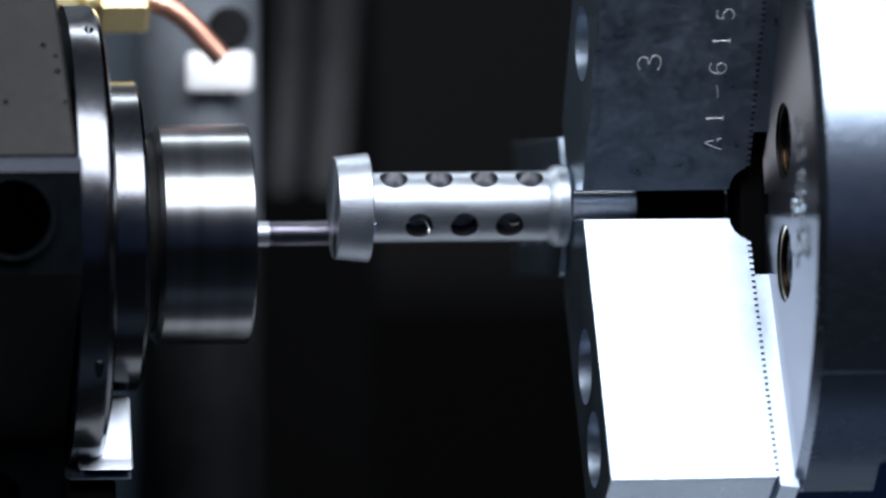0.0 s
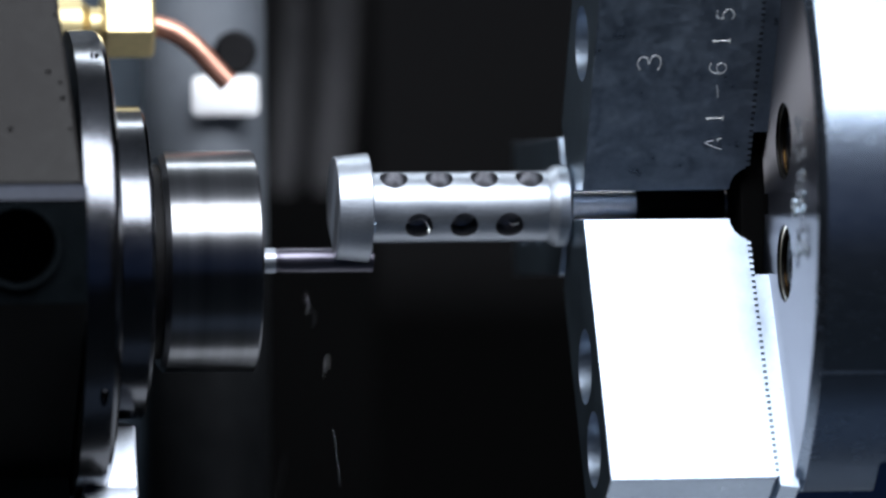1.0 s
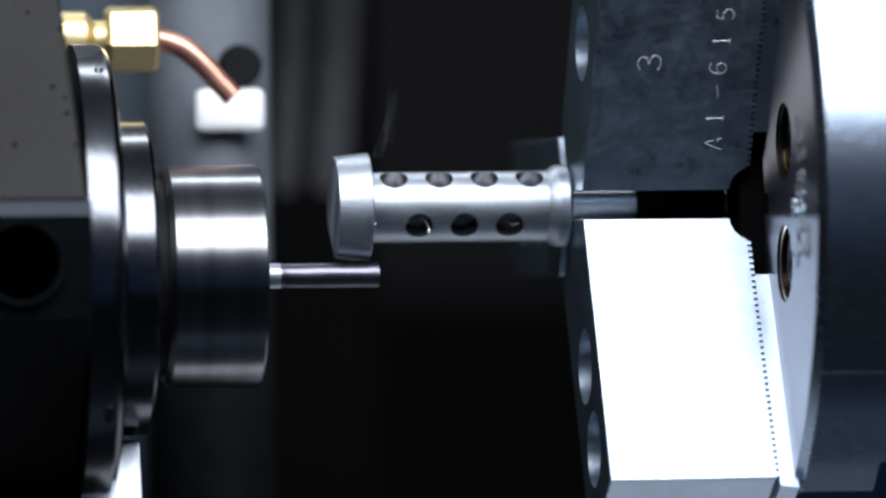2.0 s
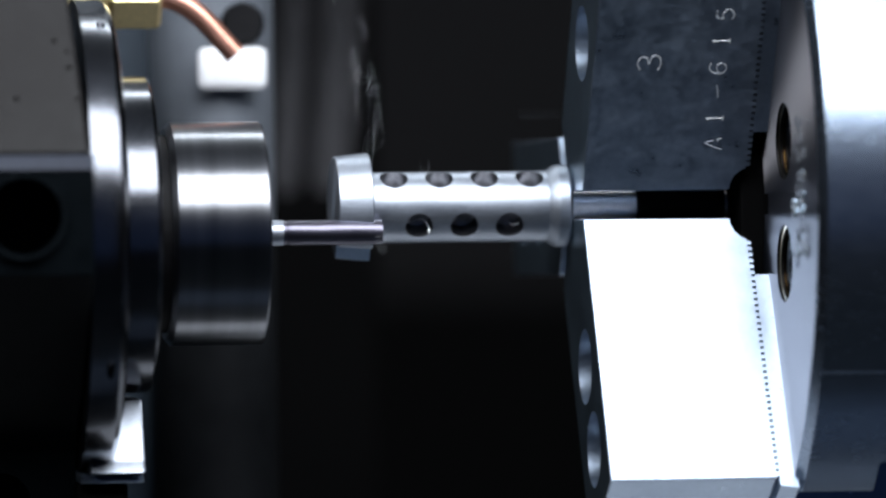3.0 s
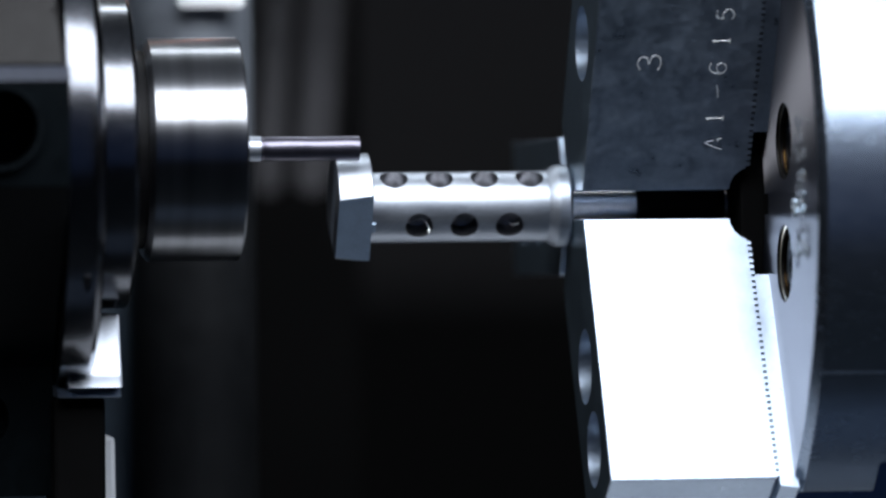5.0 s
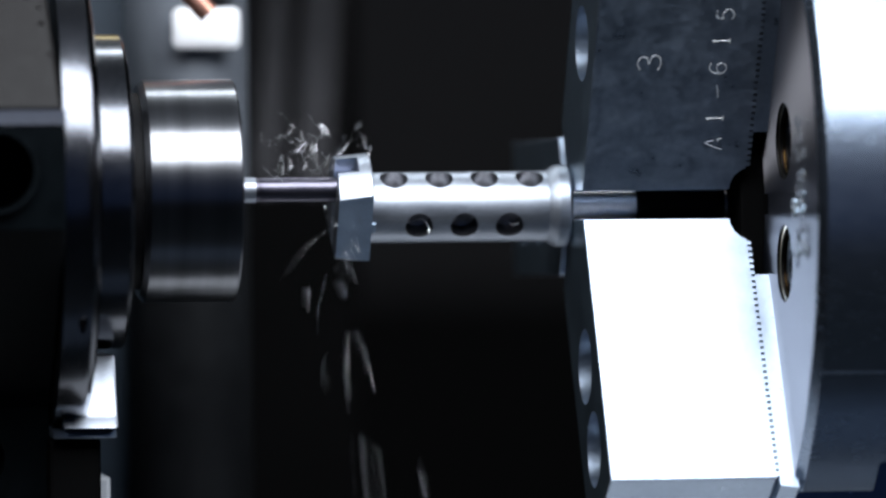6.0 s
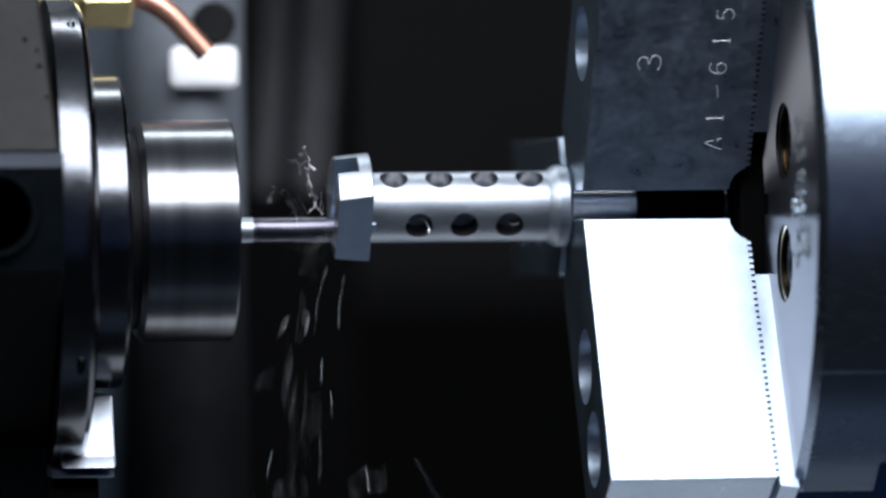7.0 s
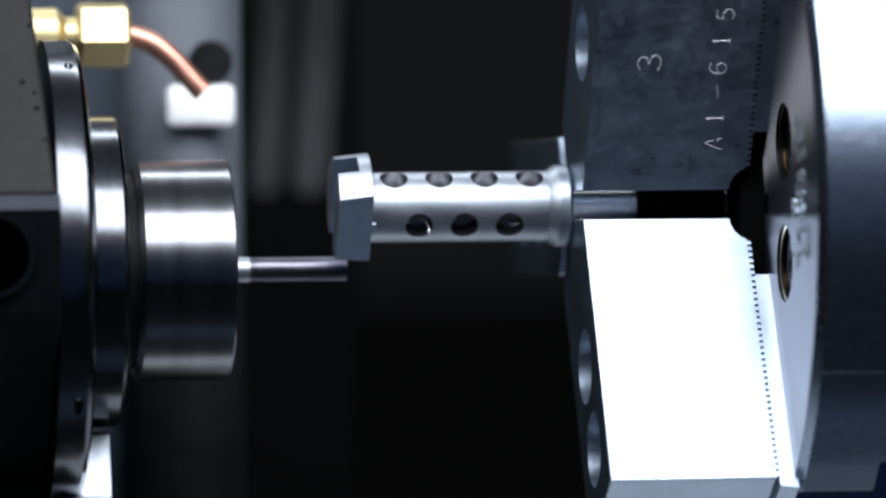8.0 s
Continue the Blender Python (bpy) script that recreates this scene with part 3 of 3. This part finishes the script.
def turret_housing():
    ob = thing("turret_housing", "grey painted turret housing behind the tool holder", "machine turret")
    y = 72
    swap = Matrix(((1, 0, 0, 0), (0, 0, 1, 0), (0, 1, 0, 0), (0, 0, 0, 1)))

    def upright(pts, z0, z1, name, mat, label, sharp=50):
        bm = extruded(pts, "y", z0, z1)
        bmesh.ops.transform(bm, matrix=swap, verts=bm.verts)
        return part(name, bm, mat, ob, label, sharp)

    def bow(x0, x1, depth, n=12, back=30):
        """The outline of a front that curves back at both ends."""
        pts = [(x0, y + back)]
        for k in range(n + 1):
            a = math.pi * k / n
            pts.append(((x0 + x1) / 2 - (x1 - x0) / 2 * math.cos(a), y + depth * (1 - math.sin(a) ** 0.8)))
        return pts + [(x1, y + back)]

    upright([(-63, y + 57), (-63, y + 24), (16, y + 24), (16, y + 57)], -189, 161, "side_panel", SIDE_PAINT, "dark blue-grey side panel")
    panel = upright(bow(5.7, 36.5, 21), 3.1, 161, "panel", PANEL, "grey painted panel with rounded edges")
    # the panel's downward fade is imitated by a separate dark lower part
    upright([(x, d + 5) for x, d in bow(5.7, 37, 16)], -189, 2.7, "lower_panel", SHADED_PAINT, "lower part of the panel, its shade put into a darker colour")
    plate = part("label_plate", block(15.4, 32.2, y - 5, y - 2.5, 35.7, 45.9, 1.8, None, 3), PALE, panel, "white plate")
    knob = turned([(0, 0), (0, 4.4), (1.2, 5.3), (5, 5.3), (5, 0)], 40)
    bmesh.ops.transform(knob, matrix=Matrix.Translation((26.4 * MM, (y - 5.5) * MM, 51.6 * MM)) @ pose(0, 0, 0, 0, 0, 90), verts=knob.verts)
    part("rubber_plug", knob, BLACK, panel, "round black plug")
    return ob


def chip_mesh(seed, wiry=False, coiled=False):
    """A short curled ribbon of swarf with real thickness."""
    rng = random.Random(seed)
    bm = bmesh.new()
    turns, r0, r1, w, pitch = rng.uniform(0.2, 0.5), rng.uniform(0.7, 1.4), rng.uniform(0.9, 2.0), rng.uniform(0.15, 0.45), rng.uniform(0.2, 1.2)
    if wiry:
        turns, r1, w, pitch = rng.uniform(0.2, 0.6), rng.uniform(1.4, 3.2), rng.uniform(0.07, 0.14), rng.uniform(1.0, 3.5)
    if coiled:
        turns, r0, r1, w, pitch = rng.uniform(1.2, 2.2), rng.uniform(0.5, 0.9), rng.uniform(0.7, 1.3), rng.uniform(0.12, 0.25), rng.uniform(3.5, 7.0)
    thick = 0.09 if wiry else 0.2
    n, rows = (40 if coiled else 30 if wiry else 14), []
    for k in range(n + 1):
        f = k / n
        a, r = 2 * math.pi * turns * f, r0 + (r1 - r0) * f
        ww = w * (0.35 + 0.65 * math.sin(math.pi * (0.1 + 0.85 * f)))
        x = pitch * (f - 0.5) * 2
        wob = (0.7 if wiry else 0.22) * math.sin(11 * f + seed) + 0.12 * math.sin(27 * f + 2 * seed)
        rows.append([bm.verts.new(Vector((x + d * ww / 2 + wob, (r + e) * math.cos(a), (r + e) * math.sin(a))) * MM) for d, e in ((-1, 0), (1, 0.5 * thick), (1, thick), (-1, 0.5 * thick))])
    for p, q in zip(rows, rows[1:]):
        for k in range(4):
            bm.faces.new((p[k], p[(k + 1) % 4], q[(k + 1) % 4], q[k]))
    bm.faces.new(rows[0])
    bm.faces.new(rows[-1])
    mid = sum((v.co for v in bm.verts), Vector()) / len(bm.verts)
    bmesh.ops.translate(bm, vec=-mid, verts=bm.verts)
    return finish(bm, CHIP, 40)


FLYING, SWIRLING = [], []


def chips():
    meshes = [chip_mesh(k, k >= 8, k >= 14) for k in range(19)]
    rng = random.Random(5)

    def one(store, *data):
        ob = new("metal_chip", meshes[rng.randrange(8, 14) if store is SWIRLING else rng.randrange(19)])
        tagged(ob, "small curled bright aluminium chip thrown off by the mill", "metal chip", "chips thrown off by the mill")
        store.append((ob, *data))

    for k in range(50):
        t = rng.uniform(0.02, 1.3)
        one(FLYING, t, (-25 + rng.uniform(-2, 4), 4, -10), (rng.gauss(-0.03, 0.07), rng.uniform(-0.1, 0.25), rng.uniform(-0.4, -0.12)))
    for k in range(60):
        t = rng.uniform(1.95, 3.4)
        up = rng.random() < 0.85
        one(FLYING, t, (-22 + rng.uniform(-3, 6), -12, 2 if up else -12), (rng.gauss(0.04, 0.12), rng.uniform(-0.15, 0.1), rng.uniform(0.35, 0.85) if up else rng.uniform(-0.6, -0.2)))
    for k in range(138):
        t = rng.uniform(5.0, 7.12)
        right = rng.random() < (0.55 if t < 5.95 else 0.2) and t < 6.5
        one(FLYING, t, (-28 + rng.uniform(-2, 2), -2, 2), (rng.uniform(0.05, 0.16) if right else rng.gauss(-0.06, 0.07), rng.uniform(-0.2, 0.1), rng.uniform(-0.34, -0.06)))
    for k in range(34):
        one(SWIRLING, rng.uniform(5.1, 5.8), rng.uniform(6.8, 7.25), rng.uniform(-38, -22), rng.uniform(2.5, 14), rng.uniform(0, 360))
    for t, p0, v, n in ((5.9, (-24, -6, -8), (0.0, 0.0, -0.2), 15), (5.87, (-22, -8, -10), (0.12, 0.0, -0.2), 16), (6.88, (-27, -6, -8), (-0.02, 0.0, -0.3), 17),
                        (0.36, (-23, -6, -10), (0.1, 0.0, -0.22), 16)):
        one(FLYING, t, p0, v)
        FLYING[-1][0].data = meshes[n]
    drop = bmesh.new()
    bmesh.ops.create_icosphere(drop, subdivisions=2, radius=0.32 * MM)
    bmesh.ops.scale(drop, vec=(1, 1, 3.2), verts=drop.verts)
    drop = finish(drop, LIQUID, 60)
    for k in range(170):
        t = rng.uniform(5.0, 7.1) if k > 40 else rng.uniform(0.0, 1.1)
        ob = tagged(new("coolant_drop", drop), "small bright drop of coolant thrown off the mill", "droplet", "coolant drops thrown off the mill")
        FLYING.append((ob, t, (-28 + rng.uniform(-3, 4), rng.uniform(-8, 2), -6), (rng.gauss(-0.02, 0.09), rng.uniform(-0.2, 0.1), rng.uniform(-0.9, -0.25))))
    for x, n in ((-5.6, 0), (15.9, 3)):
        ob = new("metal_chip", meshes[n])
        ob.matrix_world = Matrix.Translation(Vector((x, 0, 0)) * MM + N_FRONT * 7.2 * MM) @ pose(0, 0, 0, 40, 30 + 50 * n, 70) @ Matrix.Scale(1.7, 4)
        tagged(ob, "curled aluminium chip stuck in a drilled hole", "metal chip")


def droplets():
    rng = random.Random(9)
    for k in range(40):
        bm = bmesh.new()
        r = rng.uniform(0.7, 1.7)
        bmesh.ops.create_icosphere(bm, subdivisions=3, radius=r * MM, matrix=Matrix.Diagonal((0.55, 1, 1, 1)))
        ob = part("coolant_droplet", bm, DROPLET)
        ob.location = (FACE_X * MM, -min(80.0, 57 + abs(rng.gauss(0, 10))) * MM, rng.uniform(-14.5, 18.5) * MM)
        tagged(ob, "shiny drop of coolant clinging to the chuck face", "droplet", "coolant drops on the chuck face")


chips()
droplets()
def saddle_cover():
    ob = thing("saddle_cover", "dark steel saddle cover with soft vertical folds", "machine cover")
    swap = Matrix(((1, 0, 0, 0), (0, 0, 1, 0), (0, 1, 0, 0), (0, 0, 0, 1)))
    for x0, x1, d in ((60, 70, 5), (71, 85, 7)):
        bm = bmesh.new()
        rings = []
        for m in range(15):
            z = -30 + 200 * m / 14
            lean = max(0.0, (130 - z) / 160) ** 2 * 84
            ring = [bm.verts.new(Vector((x0, 345, z)) * MM)]
            for k in range(13):
                a = math.pi * k / 12
                ring.append(bm.verts.new(Vector(((x0 + x1) / 2 - (x1 - x0) / 2 * math.cos(a), 250 + lean + d * (1 - math.sin(a) ** 0.8), z)) * MM))
            ring.append(bm.verts.new(Vector((x1, 345, z)) * MM))
            rings.append(ring)
        for p, q in zip(rings, rings[1:]):
            for k in range(15):
                bm.faces.new((p[k], p[(k + 1) % 15], q[(k + 1) % 15], q[k]))
        bm.faces.new(rings[0])
        bm.faces.new(rings[-1])
        part("cover_fold", bm, COLUMN, ob, "", 50)
    # black sheet put where the background lies in shade
    part("cover_back", block(40, 92, 300, 340, -200, 170, 2), BACKING, ob, "black sheet behind the folds, standing for the shaded background")
    return ob


saddle = saddle_cover()
holder, end_mill, collet_nut = tool_holder()
pipe = coolant_pipe()
turret = turret_housing()


# ---- what moves ----
TOOL = [(0.0, -67.78, -12.71, -5.88), (0.5, -67.56, -8.21, -8.92), (1.0, -67.39, -3.34, -12.21), (1.5, -67.17, 1.70, -15.61), (1.7, -67.04, 3.5, -16.9),
        (1.85, -67.05, 3.75, -16.7), (2.3, -67.05, 6.2, -12.4), (2.8, -67.07, 9.25, -7.71), (3.0, -67.05, 10.56, -5.77), (3.5, -67.11, 13.78, -1.00),
        (4.0, -66.96, 16.81, 3.49), (4.5, -66.74, 19.78, 7.89), (4.6, -66.66, 20.43, 8.85), (4.7, -71.81, 10.39, 15.4), (4.8, -72.0, 10.2, 15.2),
        (5.3, -72.1, 7.3, 10.85), (5.8, -72.27, 4.24, 6.28), (6.0, -72.57, 2.93, 4.35), (6.5, -72.66, -0.21, -0.32), (7.0, -72.63, -3.38, -5.00),
        (7.5, -72.66, -6.55, -9.71), (8.0, -72.83, -9.66, -14.31)]


def motions():
    rows = [(t, pose(x * MM, -c * MM, z * MM)) for t, x, c, z in TOOL]
    for ob in (holder, pipe, turret):
        walk(ob, rows)
    walk(saddle, [(t, pose(x * MM, 0, 0)) for t, x, c, z in TOOL])
    spin = [(k / 30, pose(0, 0, 0, 83.0 * k)) for k in range(241)]
    walk(end_mill, spin)
    inside = Vector((-17.8, 0, 0)) * MM
    for i, (ob, t, p0, v) in enumerate(FLYING):
        rng = random.Random(1000 + i)
        rows = [(0.0, Matrix.Translation(inside)), (t, Matrix.Translation(inside))]
        turn = Vector((rng.uniform(-60, 60), rng.uniform(-60, 60), rng.uniform(-50, 50))) if "chip" in ob.name else Vector()
        k, p = 1, Vector()
        while True:
            d = 0.05 * k - 0.015
            p = Vector(p0) * MM + Vector(v) * d + Vector((0, 0, -0.5 * 3.4 * d * d))
            p.z = max(p.z, -0.397)
            rows.append((t + d, Matrix.Translation(p) @ pose(0, 0, 0, *(turn * k))))
            if p.z <= -0.396 or t + d > 7.9:
                break
            k += 1
        rows.append((max(8.0, rows[-1][0] + 0.05), rows[-1][1]))
        walk(ob, rows)
    for i, (ob, t0, t1, x, r, a) in enumerate(SWIRLING):
        rng = random.Random(3000 + i)
        rows = [(0.0, Matrix.Translation(inside)), (t0, Matrix.Translation(inside))]
        t, k = t0 + 0.05, 1
        while t < t1:
            drop = -9.4 * (t - 6.5)
            p = Vector((x + 5 * math.sin(k * 1.3 + i), -3 + 5 * math.sin(k * 1.1 + a), max(drop, -7) + 3.0 + r * abs(math.sin(0.7 * k + a)))) * MM
            rows.append((t, Matrix.Translation(p) @ pose(0, 0, 0, 47 * k, 31 * k, 23 * k)))
            t, k = t + 0.085, k + 1
        last = rows[-1][1].translation
        for j in range(1, 9):
            d = 0.05 * j
            q = Vector((last.x - 0.05 * d, last.y, max(-0.397, last.z - 0.3 * d - 2.4 * d * d)))
            rows.append((rows[-1][0] + 0.05, Matrix.Translation(q) @ pose(0, 0, 0, 47 * (k + j), 31 * (k + j), 23 * (k + j))))
        rows.append((rows[-1][0] + 0.06, Matrix.Translation((last.x, last.y, -0.397))))
        rows.append((8.0, rows[-1][1]))
        walk(ob, rows)
    for i, (ob, mid, t) in enumerate(PIECES):
        t = math.floor(t * 10) / 10 + 0.02
        rng = random.Random(i)
        start = [(0.0, Matrix.Translation(mid))] if t > 0 else []
        rows = start + ([(t, Matrix.Translation(mid))] if t > 0 else [])
        floor = Vector((mid.x + rng.uniform(-0.03, 0.01), mid.y + rng.uniform(0.0, 0.05), -0.398))
        rows.append((max(t + 0.034, 0.0), Matrix.Translation(floor) @ pose(0, 0, 0, 50, 35, 20)))
        if rows[-1][0] < 8.0:
            rows.append((8.0, rows[-1][1]))
        if rows[0][0] > 0:
            rows.insert(0, (0.0, rows[0][1]))
        walk(ob, rows)


motions()
